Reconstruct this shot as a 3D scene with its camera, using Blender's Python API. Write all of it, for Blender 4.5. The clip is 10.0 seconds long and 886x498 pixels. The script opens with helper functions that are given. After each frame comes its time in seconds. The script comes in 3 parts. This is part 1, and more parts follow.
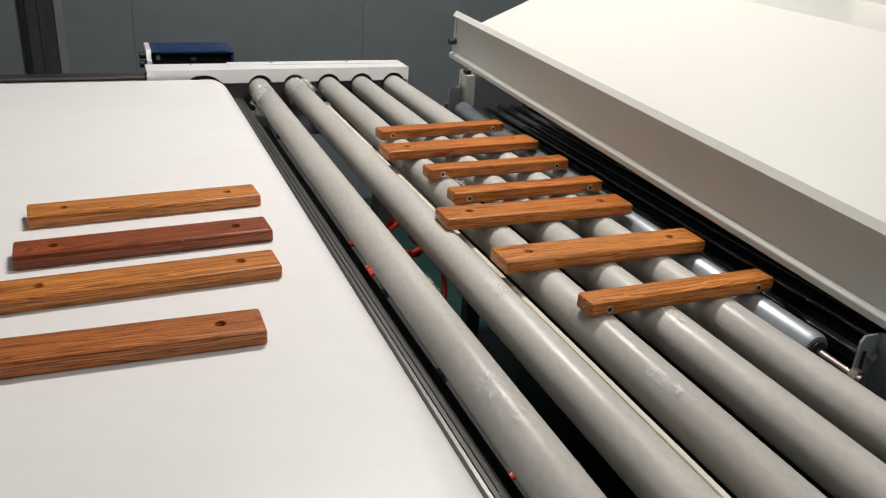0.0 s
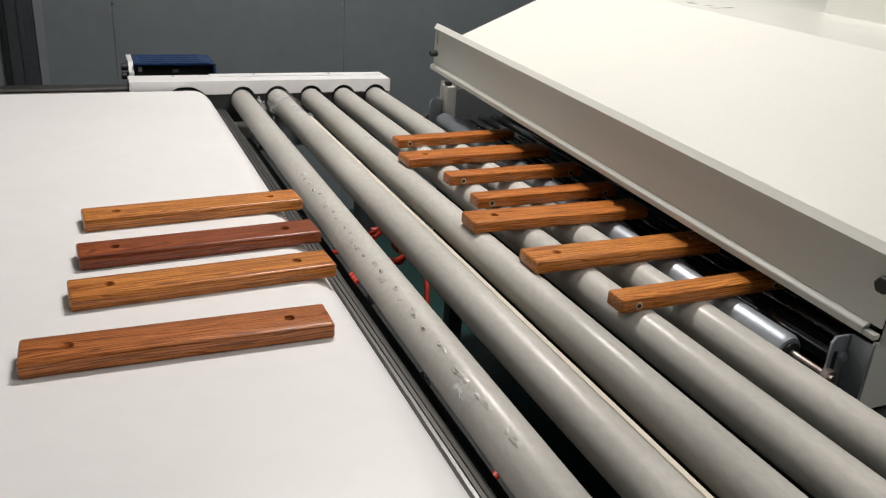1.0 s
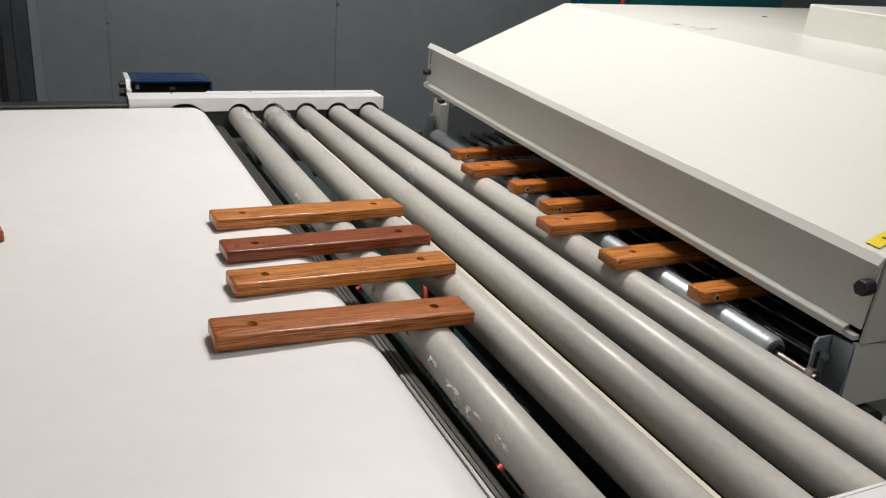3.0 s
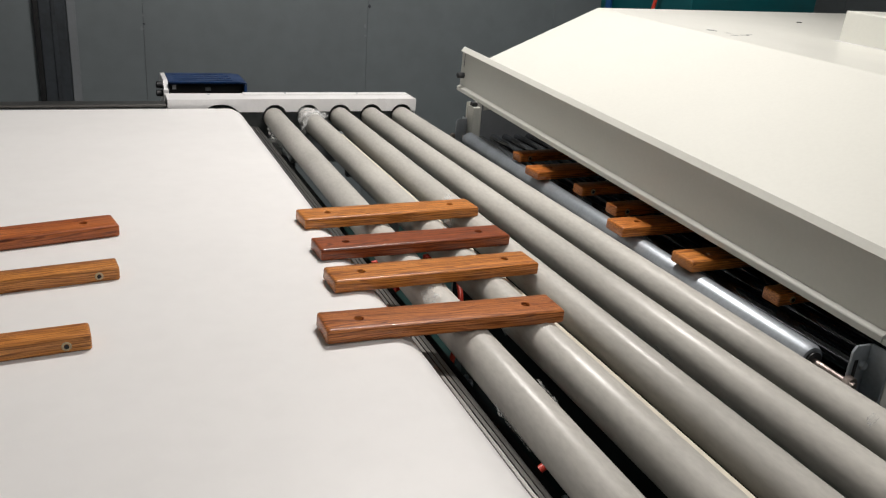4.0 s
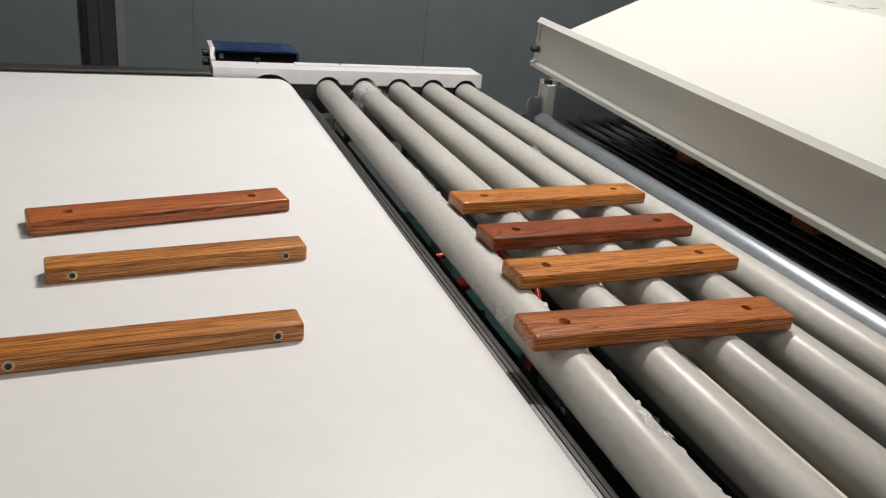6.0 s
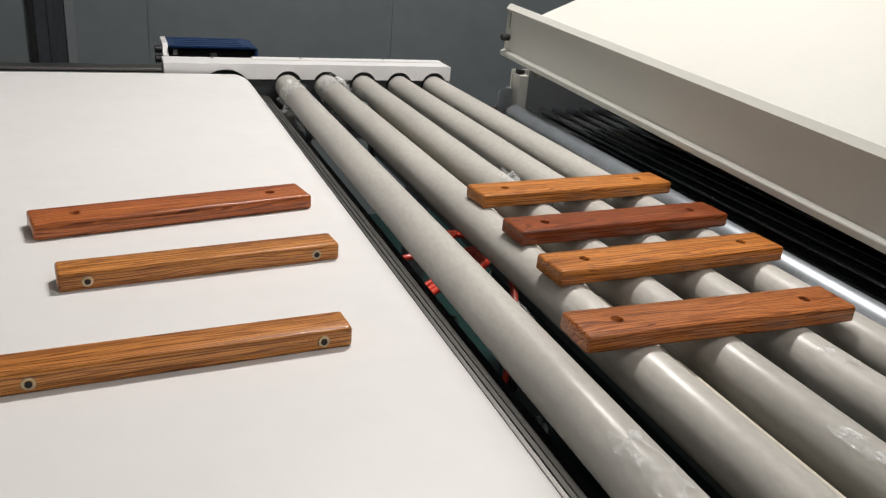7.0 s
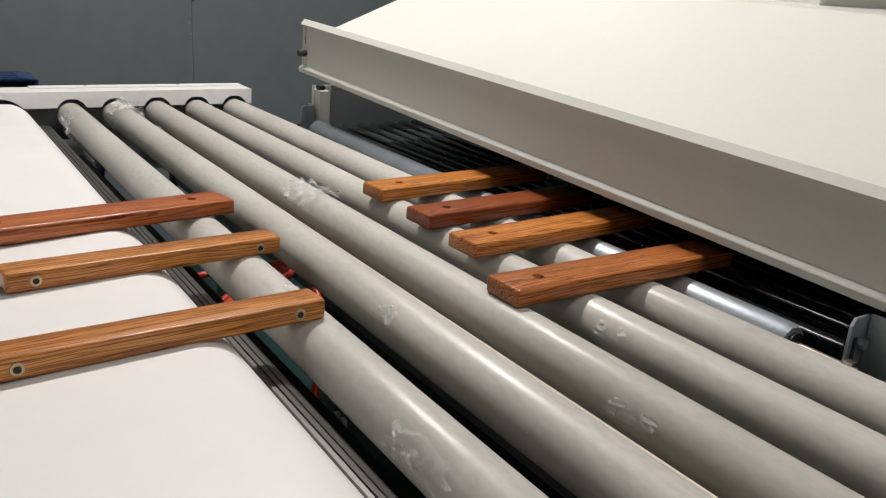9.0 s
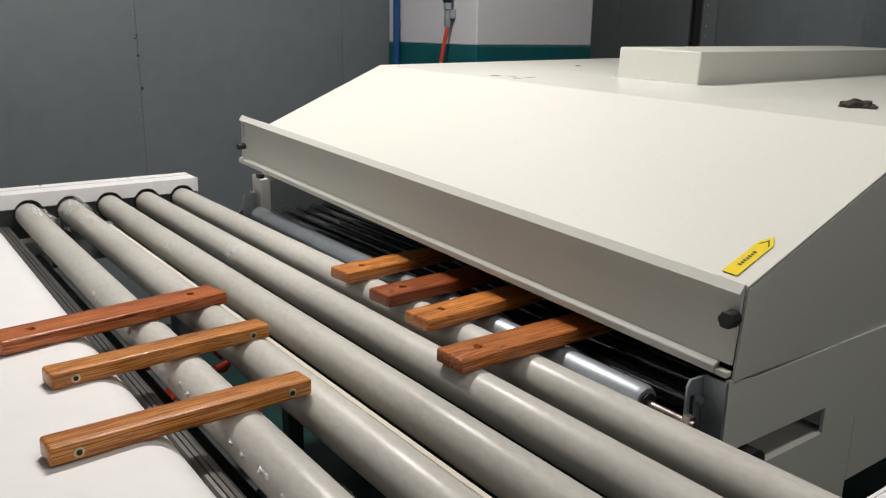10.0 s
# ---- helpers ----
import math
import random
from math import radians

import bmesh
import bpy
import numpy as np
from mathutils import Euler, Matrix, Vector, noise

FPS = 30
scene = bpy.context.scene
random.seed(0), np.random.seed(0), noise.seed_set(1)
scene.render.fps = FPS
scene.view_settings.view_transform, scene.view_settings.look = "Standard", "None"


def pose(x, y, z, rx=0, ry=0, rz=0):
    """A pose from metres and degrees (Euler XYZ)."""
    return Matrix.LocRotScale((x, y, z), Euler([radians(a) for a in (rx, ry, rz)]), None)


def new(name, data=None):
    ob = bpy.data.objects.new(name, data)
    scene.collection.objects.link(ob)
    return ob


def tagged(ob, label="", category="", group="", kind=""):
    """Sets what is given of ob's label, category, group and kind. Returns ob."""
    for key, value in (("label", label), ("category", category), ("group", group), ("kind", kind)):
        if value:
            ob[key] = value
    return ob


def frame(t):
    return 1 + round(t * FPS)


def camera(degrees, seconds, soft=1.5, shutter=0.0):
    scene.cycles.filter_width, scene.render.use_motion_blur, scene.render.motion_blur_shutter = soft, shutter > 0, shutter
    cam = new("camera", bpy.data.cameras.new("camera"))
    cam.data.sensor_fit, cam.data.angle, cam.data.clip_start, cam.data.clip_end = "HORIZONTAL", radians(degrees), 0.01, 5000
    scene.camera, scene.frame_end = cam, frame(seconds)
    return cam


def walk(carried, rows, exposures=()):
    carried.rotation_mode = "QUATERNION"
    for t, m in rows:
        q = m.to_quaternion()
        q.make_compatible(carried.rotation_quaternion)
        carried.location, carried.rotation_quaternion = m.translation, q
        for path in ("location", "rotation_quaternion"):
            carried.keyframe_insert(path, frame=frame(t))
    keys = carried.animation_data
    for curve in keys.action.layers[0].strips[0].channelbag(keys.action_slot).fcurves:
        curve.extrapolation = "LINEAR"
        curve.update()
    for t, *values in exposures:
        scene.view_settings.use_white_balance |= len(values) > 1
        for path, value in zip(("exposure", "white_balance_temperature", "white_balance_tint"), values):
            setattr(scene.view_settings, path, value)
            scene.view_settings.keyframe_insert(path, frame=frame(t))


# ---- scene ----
cam = camera(57.04, 10.0, soft=1.25, shutter=0.0)
# seconds, eye x y z, yaw, pitch, roll
PATH = [
    (0, -0.4286, -2.5755, 1.4554, -22.85, -23.41, 3.64),
    (0.5, -0.4285, -2.5863, 1.4567, -23.48, -22.79, 3.59),
    (1, -0.4420, -2.5989, 1.4547, -24.25, -22.42, 3.93),
    (1.5, -0.4556, -2.6164, 1.4550, -24.65, -21.82, 3.98),
    (2, -0.4808, -2.6315, 1.4522, -25.40, -21.16, 4.33),
    (3.5, -0.5039, -2.6464, 1.4599, -25.35, -20.91, 4.30),
    (4, -0.5312, -2.6481, 1.4662, -23.82, -21.06, 4.50),
    (4.5, -0.5491, -2.6429, 1.4601, -21.98, -21.10, 4.70),
    (5, -0.5583, -2.6408, 1.4568, -20.94, -21.39, 5.00),
    (5.5, -0.5316, -2.5306, 1.4231, -20.57, -22.21, 5.67),
    (7, -0.4439, -2.3124, 1.3331, -22.53, -21.85, 4.82),
    (7.5, -0.4152, -2.3009, 1.3272, -24.47, -21.32, 4.30),
    (8, -0.3994, -2.3018, 1.3170, -27.15, -20.15, 3.73),
    (8.5, -0.3827, -2.3071, 1.2712, -29.88, -19.32, 3.95),
    (9, -0.3748, -2.3287, 1.2657, -34.21, -18.27, 3.75),
    (9.5, -0.3796, -2.4094, 1.3302, -35.26, -17.00, 2.98),
    (10, -0.3875, -2.5156, 1.3920, -36.29, -15.09, 0.93),
]
walk(cam, [(t, pose(x, y, z, 90 + pitch, 0, yaw) @ pose(0, 0, 0, 0, 0, roll)) for t, x, y, z, yaw, pitch, roll in PATH],
     exposures=[(0.0, 0.0), (10.0, 0.0)])

# ---- light ----
world = bpy.data.worlds.new("world")
scene.world = world
world.use_nodes = True
world.node_tree.nodes["Background"].inputs[0].default_value = (0.6, 0.65, 0.7, 1)
world.node_tree.nodes["Background"].inputs[1].default_value = 0.065
CEILING = 3.3
# first row is the key; the others are unseen fills added to brighten
LAMPS = [  # x, y, height, turn, watts, length, width
    (0.50, -0.52, 3.1, 0, 59, 0.62, 0.12), (0.75, -2.5, 3.1, 0, 15, 0.9, 0.16), (0.9, -4.9, 3.1, 0, 17, 0.9, 0.16),
    (-3.2, -4.4, 3.1, 0, 4, 0.9, 0.16), (-2.6, 0.2, 3.1, 0, 8, 0.9, 0.16), (6.4, -0.5, 3.1, 90, 36, 0.9, 0.16),
]


def lamp(x, y, z, turn, watts, length, width):
    data = bpy.data.lights.new("tube_light", "AREA")
    data.shape, data.size, data.size_y, data.energy, data.color = "RECTANGLE", length, width, watts, (1.0, 0.945, 0.905)
    ob = new("tube_light", data)
    ob.matrix_world = pose(x, y, z - 0.075, 0, 0, turn)


for row in LAMPS:
    lamp(*row)


# ---- materials ----
def material(name, rough=0.5, metal=0.0, spec=0.5):
    m = bpy.data.materials.new(name)
    m.use_nodes = True
    b = m.node_tree.nodes["Principled BSDF"]
    b.inputs["Roughness"].default_value = rough
    b.inputs["Metallic"].default_value = metal
    b.inputs["Specular IOR Level"].default_value = spec
    return m, m.node_tree, b


def node(tree, kind, **values):
    n = tree.nodes.new(kind)
    for key, value in values.items():
        n.inputs[key.replace("_", " ")].default_value = value
    return n


def coords(tree, scale=(1, 1, 1), shift=True):
    """Object coordinates, stretched, with a shift of their own for each object."""
    c, m = tree.nodes.new("ShaderNodeTexCoord"), tree.nodes.new("ShaderNodeMapping")
    m.inputs["Scale"].default_value = scale
    tree.links.new(c.outputs["Object"], m.inputs["Vector"])
    if shift:
        info, mul = tree.nodes.new("ShaderNodeObjectInfo"), tree.nodes.new("ShaderNodeMath")
        mul.operation = "MULTIPLY"
        mul.inputs[1].default_value = 37.0
        tree.links.new(info.outputs["Random"], mul.inputs[0])
        tree.links.new(mul.outputs[0], m.inputs["Location"])
    return m.outputs["Vector"]


def ramp(tree, source, stops):
    r = tree.nodes.new("ShaderNodeValToRGB")
    while len(r.color_ramp.elements) < len(stops):
        r.color_ramp.elements.new(0.5)
    for e, (at, colour) in zip(r.color_ramp.elements, stops):
        e.position, e.color = at, (*colour, 1)
    tree.links.new(source, r.inputs[0])
    return r.outputs["Color"]


def bump(tree, b, source, strength, distance=0.001):
    n = node(tree, "ShaderNodeBump", Strength=strength, Distance=distance)
    tree.links.new(source, n.inputs["Height"])
    tree.links.new(n.outputs["Normal"], b.inputs["Normal"])


def mixed(tree, a, b, factor, kind="MIX"):
    n = tree.nodes.new("ShaderNodeMix")
    n.data_type, n.blend_type = "RGBA", kind
    for value, socket in ((factor, n.inputs[0]), (a, n.inputs[6]), (b, n.inputs[7])):
        if isinstance(value, (int, float)):
            socket.default_value = value
        elif isinstance(value, tuple):
            socket.default_value = (*value, 1)
        else:
            tree.links.new(value, socket)
    return n.outputs[2]


def plain(name, colour, rough=0.5, metal=0.0, spec=0.5, vary=0.12, big=3.0, fine=60.0, relief=0.05, stretch=(1, 1, 1)):
    """A painted or bare surface: slight stains at one scale, grain and relief at another."""
    m, t, b = material(name, rough, metal, spec)
    v = coords(t, stretch)
    n1, n2 = node(t, "ShaderNodeTexNoise", Scale=big, Detail=4.0), node(t, "ShaderNodeTexNoise", Scale=fine, Detail=3.0)
    for n in (n1, n2):
        t.links.new(v, n.inputs["Vector"])
    dark = tuple(c * (1 - vary) for c in colour)
    light = tuple(min(1, c * (1 + vary * 0.5)) for c in colour)
    c1 = ramp(t, n1.outputs["Fac"], [(0.3, dark), (0.7, light)])
    c2 = ramp(t, n2.outputs["Fac"], [(0.35, (1 - vary * 0.5,) * 3), (0.6, (1, 1, 1))])
    t.links.new(mixed(t, c1, c2, 1.0, "MULTIPLY"), b.inputs["Base Color"])
    rr = ramp(t, n1.outputs["Fac"], [(0.3, (min(1, rough * 1.25),) * 3), (0.7, (rough * 0.85,) * 3)])
    t.links.new(rr, b.inputs["Roughness"])
    if relief:
        bump(t, b, n2.outputs["Fac"], relief)
    return m


def wood(name, light, dark, streak):
    """Varnished open-grained wood: growth rings, long pores and darker heartwood stains along the piece."""
    m, t, b = material(name, 0.4, 0.0, 0.3)
    v = coords(t, (1.6, 16, 16))
    warp = node(t, "ShaderNodeTexNoise", Scale=1.7, Detail=3.0)
    t.links.new(v, warp.inputs["Vector"])
    add = t.nodes.new("ShaderNodeVectorMath")
    add.operation = "MULTIPLY_ADD"
    add.inputs[1].default_value = (0.5, 0.6, 0.6)
    t.links.new(warp.outputs["Color"], add.inputs[0])
    t.links.new(v, add.inputs[2])
    wave = node(t, "ShaderNodeTexWave", Scale=5.5, Distortion=1.6, Detail=3.0)
    wave.wave_type, wave.rings_direction = "RINGS", "X"
    t.links.new(add.outputs[0], wave.inputs["Vector"])
    pores = node(t, "ShaderNodeTexNoise", Scale=1.0, Detail=2.0)
    t.links.new(coords(t, (20, 430, 430)), pores.inputs["Vector"])
    fibre = node(t, "ShaderNodeTexNoise", Scale=1.0, Detail=3.0)
    t.links.new(coords(t, (3, 300, 300)), fibre.inputs["Vector"])
    big = node(t, "ShaderNodeTexNoise", Scale=0.8, Detail=2.0)
    t.links.new(v, big.inputs["Vector"])
    base = ramp(t, wave.outputs["Color"], [(0.0, tuple(0.8 * c for c in dark)), (0.14, dark), (0.36, tuple(1.15 * c for c in light)), (0.9, tuple(0.75 * a + 0.25 * c for a, c in zip(light, dark)))])
    stain = ramp(t, big.outputs["Fac"], [(0.42, (1, 1, 1)), (0.72, streak)])
    c = mixed(t, base, stain, 1.0, "MULTIPLY")
    c = mixed(t, c, ramp(t, fibre.outputs["Fac"], [(0.36, (0.5, 0.42, 0.36)), (0.54, (1.1, 1.1, 1.1))]), 0.75, "MULTIPLY")
    pore = ramp(t, pores.outputs["Fac"], [(0.37, (0.36, 0.27, 0.21)), (0.47, (1.0, 1.0, 1.0))])
    c = mixed(t, c, pore, 0.7, "MULTIPLY")
    t.links.new(c, b.inputs["Base Color"])
    b.inputs["Coat Weight"].default_value = 0.32
    b.inputs["Coat Roughness"].default_value = 0.14
    bump(t, b, pores.outputs["Fac"], 0.3, 0.0006)
    return m


def film_material():
    m, t, b = material("clear_film", 0.12)
    b.inputs["Base Color"].default_value = (0.9, 0.92, 0.92, 1)
    n = node(t, "ShaderNodeTexNoise", Scale=60.0, Detail=3.0)
    t.links.new(coords(t), n.inputs["Vector"])
    t.links.new(ramp(t, n.outputs["Fac"], [(0.38, (0.03, 0.03, 0.03)), (0.75, (0.5, 0.5, 0.5))]), b.inputs["Alpha"])
    bump(t, b, n.outputs["Fac"], 0.6, 0.003)
    return m


BELT = plain("white_belt", (0.80, 0.795, 0.785), 0.38, vary=0.035, big=2.0, fine=25, relief=0.015)
ROLLER = plain("grey_sleeve", (0.53, 0.515, 0.472), 0.52, vary=0.2, big=7, fine=170, relief=0.08, stretch=(1, 0.35, 1))
sheen = ROLLER.node_tree.nodes["Principled BSDF"]
sheen.inputs["Coat Weight"].default_value = 0.22
sheen.inputs["Coat Roughness"].default_value = 0.24
PAINT = plain("cream_paint", (0.65, 0.655, 0.605), 0.36, vary=0.04, big=2, fine=120, relief=0.05)
STRIP = plain("pale_grey_strip", (0.20, 0.215, 0.23), 0.5, vary=0.1, big=4, fine=80, relief=0.04)
WHITE = plain("white_paint", (0.82, 0.82, 0.82), 0.32, vary=0.05, big=5, fine=90, relief=0.04)
STEEL = plain("zinc_steel", (0.42, 0.46, 0.50), 0.40, metal=0.6, vary=0.18, big=14, fine=140, relief=0.05)
RUSTY = plain("dull_steel", (0.34, 0.29, 0.26), 0.42, metal=0.9, vary=0.4, big=30, fine=200, relief=0.1)
ALU = plain("aluminium", (0.22, 0.215, 0.205), 0.38, metal=1.0, vary=0.12, big=8, fine=100, relief=0.03, stretch=(1, 0.05, 1))
DARK = plain("black_steel", (0.026, 0.027, 0.028), 0.36, spec=0.35, vary=0.3, big=8, fine=90, relief=0.05)
CARRIER = plain("black_lacquer", (0.020, 0.023, 0.027), 0.15, spec=0.9, vary=0.3, big=8, fine=90, relief=0.04)
# near-black: the shade of inlet, recesses and bores is put into the colour
RECESS_SHADE = plain("dark_interior", (0.012, 0.012, 0.013), 0.6, vary=0.3, big=5, fine=60)
GREYBAR = plain("grey_enamel", (0.16, 0.175, 0.18), 0.4, vary=0.2, big=6, fine=80)
CREAM = plain("cream_strip", (0.66, 0.61, 0.50), 0.5, vary=0.2, big=9, fine=60, stretch=(1, 0.2, 1))
KNOB = plain("black_plastic", (0.02, 0.021, 0.023), 0.45, vary=0.2, big=40, fine=300)
BLUE = plain("blue_paint", (0.011, 0.042, 0.135), 0.35, vary=0.25, big=14, fine=120)
BRASS = plain("brass_insert", (0.62, 0.50, 0.30), 0.4, metal=0.6, vary=0.3, big=80, fine=400)
WALL = plain("wall_panel", (0.168, 0.192, 0.203), 0.5, vary=0.12, big=1.3, fine=14, relief=0.03)
SEAM = plain("panel_joint", (0.09, 0.10, 0.105), 0.7, vary=0.3, big=9, fine=60)
POST = plain("post_grey", (0.045, 0.052, 0.060), 0.45, vary=0.35, big=5, fine=60)
FLOOR = plain("green_floor", (0.011, 0.044, 0.039), 0.45, vary=0.35, big=2.5, fine=40)
PILLAR = plain("pillar_white", (0.62, 0.62, 0.65), 0.7, vary=0.05, big=2, fine=40)
TEAL = plain("teal_paint", (0.0, 0.095, 0.110), 0.5, vary=0.12, big=4, fine=50)
PIPE = plain("blue_pipe", (0.01, 0.07, 0.22), 0.4, vary=0.15)
RED = plain("red_hose", (0.62, 0.055, 0.03), 0.35, vary=0.2, big=20, fine=100)
YELLOW = plain("yellow_sticker", (0.78, 0.60, 0.02), 0.4, vary=0.08, big=20, fine=100)
INK = plain("black_print", (0.03, 0.03, 0.02), 0.5, vary=0.1)
CLOTH = plain("dark_rag", (0.05, 0.035, 0.03), 0.8, vary=0.6, big=40, fine=200, relief=0.3)
CEIL = plain("ceiling_white", (0.45, 0.45, 0.45), 0.8, vary=0.05)
CARRIER.node_tree.nodes["Principled BSDF"].inputs["Coat Weight"].default_value = 1.0
CARRIER.node_tree.nodes["Principled BSDF"].inputs["Coat Roughness"].default_value = 0.08
FILM = film_material()
BORE = plain("bored_wood", (0.09, 0.028, 0.010), 0.6, vary=0.3, big=60, fine=300)
WOODS = {
    "orange": wood("orange_wood", (0.63, 0.230, 0.048), (0.39, 0.117, 0.021), (0.78, 0.66, 0.56)),
    "red": wood("red_brown_wood", (0.37, 0.098, 0.026), (0.20, 0.047, 0.012), (0.66, 0.52, 0.46)),
    "russet": wood("russet_wood", (0.53, 0.165, 0.042), (0.34, 0.090, 0.022), (0.76, 0.64, 0.56)),
    "gold": wood("golden_wood", (0.66, 0.262, 0.057), (0.40, 0.132, 0.026), (0.8, 0.7, 0.58)),
    "brown": wood("brown_wood", (0.54, 0.193, 0.050), (0.30, 0.085, 0.020), (0.7, 0.58, 0.48)),
    "tawny": wood("tawny_wood", (0.66, 0.280, 0.066), (0.39, 0.142, 0.031), (0.6, 0.48, 0.4)),
}
glow, tree, bsdf = material("lamp_glow")
bsdf.inputs["Emission Color"].default_value = (1, 0.96, 0.9, 1)
bsdf.inputs["Emission Strength"].default_value = 4.0


# ---- shapes ----
def part(name, bm, mat, parent=None, label=""):
    me = bpy.data.meshes.new(name)
    bmesh.ops.recalc_face_normals(bm, faces=bm.faces)
    bm.to_mesh(me)
    bm.free()
    me.materials.append(mat)
    ob = new(name, me)
    ob.parent = parent
    return tagged(ob, label)


def empty(name, m, label, category, group="", kind=""):
    ob = new(name)
    ob.empty_display_size = 0.05
    ob.matrix_world = m
    return tagged(ob, label, category, group, kind)


def smooth(ob, angle=35):
    ob.data.shade_smooth()
    ob.data.set_sharp_from_angle(angle=radians(angle))
    return ob


def box(x0, x1, y0, y1, z0, z1, bevel=0.0, bm=None, segments=2):
    bm = bm or bmesh.new()
    made = bmesh.ops.create_cube(bm, size=1)["verts"]
    bmesh.ops.transform(bm, matrix=Matrix.LocRotScale(((x0 + x1) / 2, (y0 + y1) / 2, (z0 + z1) / 2), None, (x1 - x0, y1 - y0, z1 - z0)), verts=made)
    if bevel:
        edges = list({e for v in made for e in v.link_edges})
        bmesh.ops.bevel(bm, geom=edges, offset=bevel, segments=segments, affect="EDGES", profile=0.5)
    return bm


def prism(points, y0, y1, bevel=0.0, axis="y", bm=None):
    """A polygon in x, z (or y, z; x, y) drawn out along the third axis."""
    bm = bm or bmesh.new()
    place = {"y": lambda a, b, c: (a, c, b), "x": lambda a, b, c: (c, a, b), "z": lambda a, b, c: (a, b, c)}[axis]
    rows = [[bm.verts.new(place(a, b, c)) for a, b in points] for c in (y0, y1)]
    bm.faces.new(rows[0])
    bm.faces.new(rows[1][::-1])
    n = len(points)
    for i in range(n):
        bm.faces.new((rows[0][i], rows[0][(i + 1) % n], rows[1][(i + 1) % n], rows[1][i]))
    if bevel:
        bmesh.ops.bevel(bm, geom=list(bm.edges), offset=bevel, segments=2, affect="EDGES", profile=0.5)
    return bm


def lathe(profile, axis="y", sides=40, bm=None, at=(0, 0, 0)):
    """A profile of (along, radius) turned about an axis."""
    bm = bm or bmesh.new()
    rings = []
    for a, r in profile:
        ring = []
        for k in range(sides):
            c, s = r * math.cos(2 * math.pi * k / sides), r * math.sin(2 * math.pi * k / sides)
            v = {"y": (c, a, s), "x": (a, c, s), "z": (c, s, a)}[axis]
            ring.append(bm.verts.new((v[0] + at[0], v[1] + at[1], v[2] + at[2])))
        rings.append(ring)
    for p, q in zip(rings, rings[1:]):
        for k in range(sides):
            bm.faces.new((p[k], p[(k + 1) % sides], q[(k + 1) % sides], q[k]))
    if profile[0][1] > 1e-5:
        bm.faces.new(rings[0])
    if profile[-1][1] > 1e-5:
        bm.faces.new(rings[-1][::-1])
    return bm


def rod(name, points, radius, mat, parent=None, label=""):
    """A round cable or pipe through points."""
    cu = bpy.data.curves.new(name, "CURVE")
    cu.dimensions, cu.bevel_depth, cu.bevel_resolution, cu.resolution_u = "3D", radius, 3, 6
    sp = cu.splines.new("BEZIER")
    sp.bezier_points.add(len(points) - 1)
    for bp, co in zip(sp.bezier_points, points):
        bp.co, bp.handle_left_type, bp.handle_right_type = co, "AUTO", "AUTO"
    tmp = bpy.data.objects.new("tmp", cu)
    me = bpy.data.meshes.new_from_object(tmp)
    bpy.data.objects.remove(tmp)
    me.name = name
    me.materials.clear()
    me.materials.append(mat)
    me.shade_smooth()
    ob = new(name, me)
    ob.parent = parent
    return tagged(ob, label)


def arc(cx, cz, r, a0, a1, n):
    return [(cx + r * math.cos(radians(a0 + (a1 - a0) * k / n)), cz + r * math.sin(radians(a0 + (a1 - a0) * k / n))) for k in range(n + 1)]


def filled(outer, holes, levels, bm=None):
    """A plate with round holes: outer(z index) loops given as lists of (x, y), holes as (x, y, r)."""
    bm = bm or bmesh.new()
    loops = [[bm.verts.new((x, y, z)) for x, y in outer(inset)] for z, inset in levels]
    n = len(loops[0])
    for p, q in zip(loops, loops[1:]):
        for k in range(n):
            bm.faces.new((p[k], p[(k + 1) % n], q[(k + 1) % n], q[k]))
    bores = []
    for hx, hy, r in holes:
        pair = []
        for z, flare in ((levels[0][0], 1.0), (levels[-1][0] - 0.0015, 1.0), (levels[-1][0], 1.18)):
            pair.append([bm.verts.new((hx + r * flare * math.cos(2 * math.pi * k / 20), hy + r * flare * math.sin(2 * math.pi * k / 20), z)) for k in range(20)])
        for p, q in zip(pair, pair[1:]):
            for k in range(20):
                bm.faces.new((p[k], p[(k + 1) % 20], q[(k + 1) % 20], q[k]))
        bores.append(pair)
    for index in (0, -1):
        edges = []
        for ring in [loops[index]] + [b[index] for b in bores]:
            edges += [bm.edges.get((ring[k], ring[(k + 1) % len(ring)])) for k in range(len(ring))]
        bmesh.ops.triangle_fill(bm, edges=edges, use_beauty=True)
    return bm


# ---- setting ----
BELT_Z = 0.9
part("floor", box(-7, 8, -7, 6, -0.1, 0), FLOOR)
part("ceiling", box(-7, 8, -7, 6, CEILING, CEILING + 0.1), CEIL)
for name, b in (("wall_south", (-7, 8, -7.1, -7.0)), ("wall_west", (-7.1, -7.0, -7, 6)), ("wall_east", (8, 8.1, -7, 6))):
    part(name, box(*b, 0, CEILING), WALL)
WALL_Y = 1.24
wall = part("wall_north", box(-7, 8, WALL_Y + 0.004, WALL_Y + 0.08, 0, CEILING), SEAM)
for ob in scene.objects:
    if ob.name.split("_")[0] in ("floor", "ceiling", "wall"):
        tagged(ob, {"f": "dark green painted factory floor", "c": "plain pale grey ceiling", "w": "grey sandwich-panel wall with narrow joints"}[ob.name[0]], ob.name.split("_")[0], kind="structure")


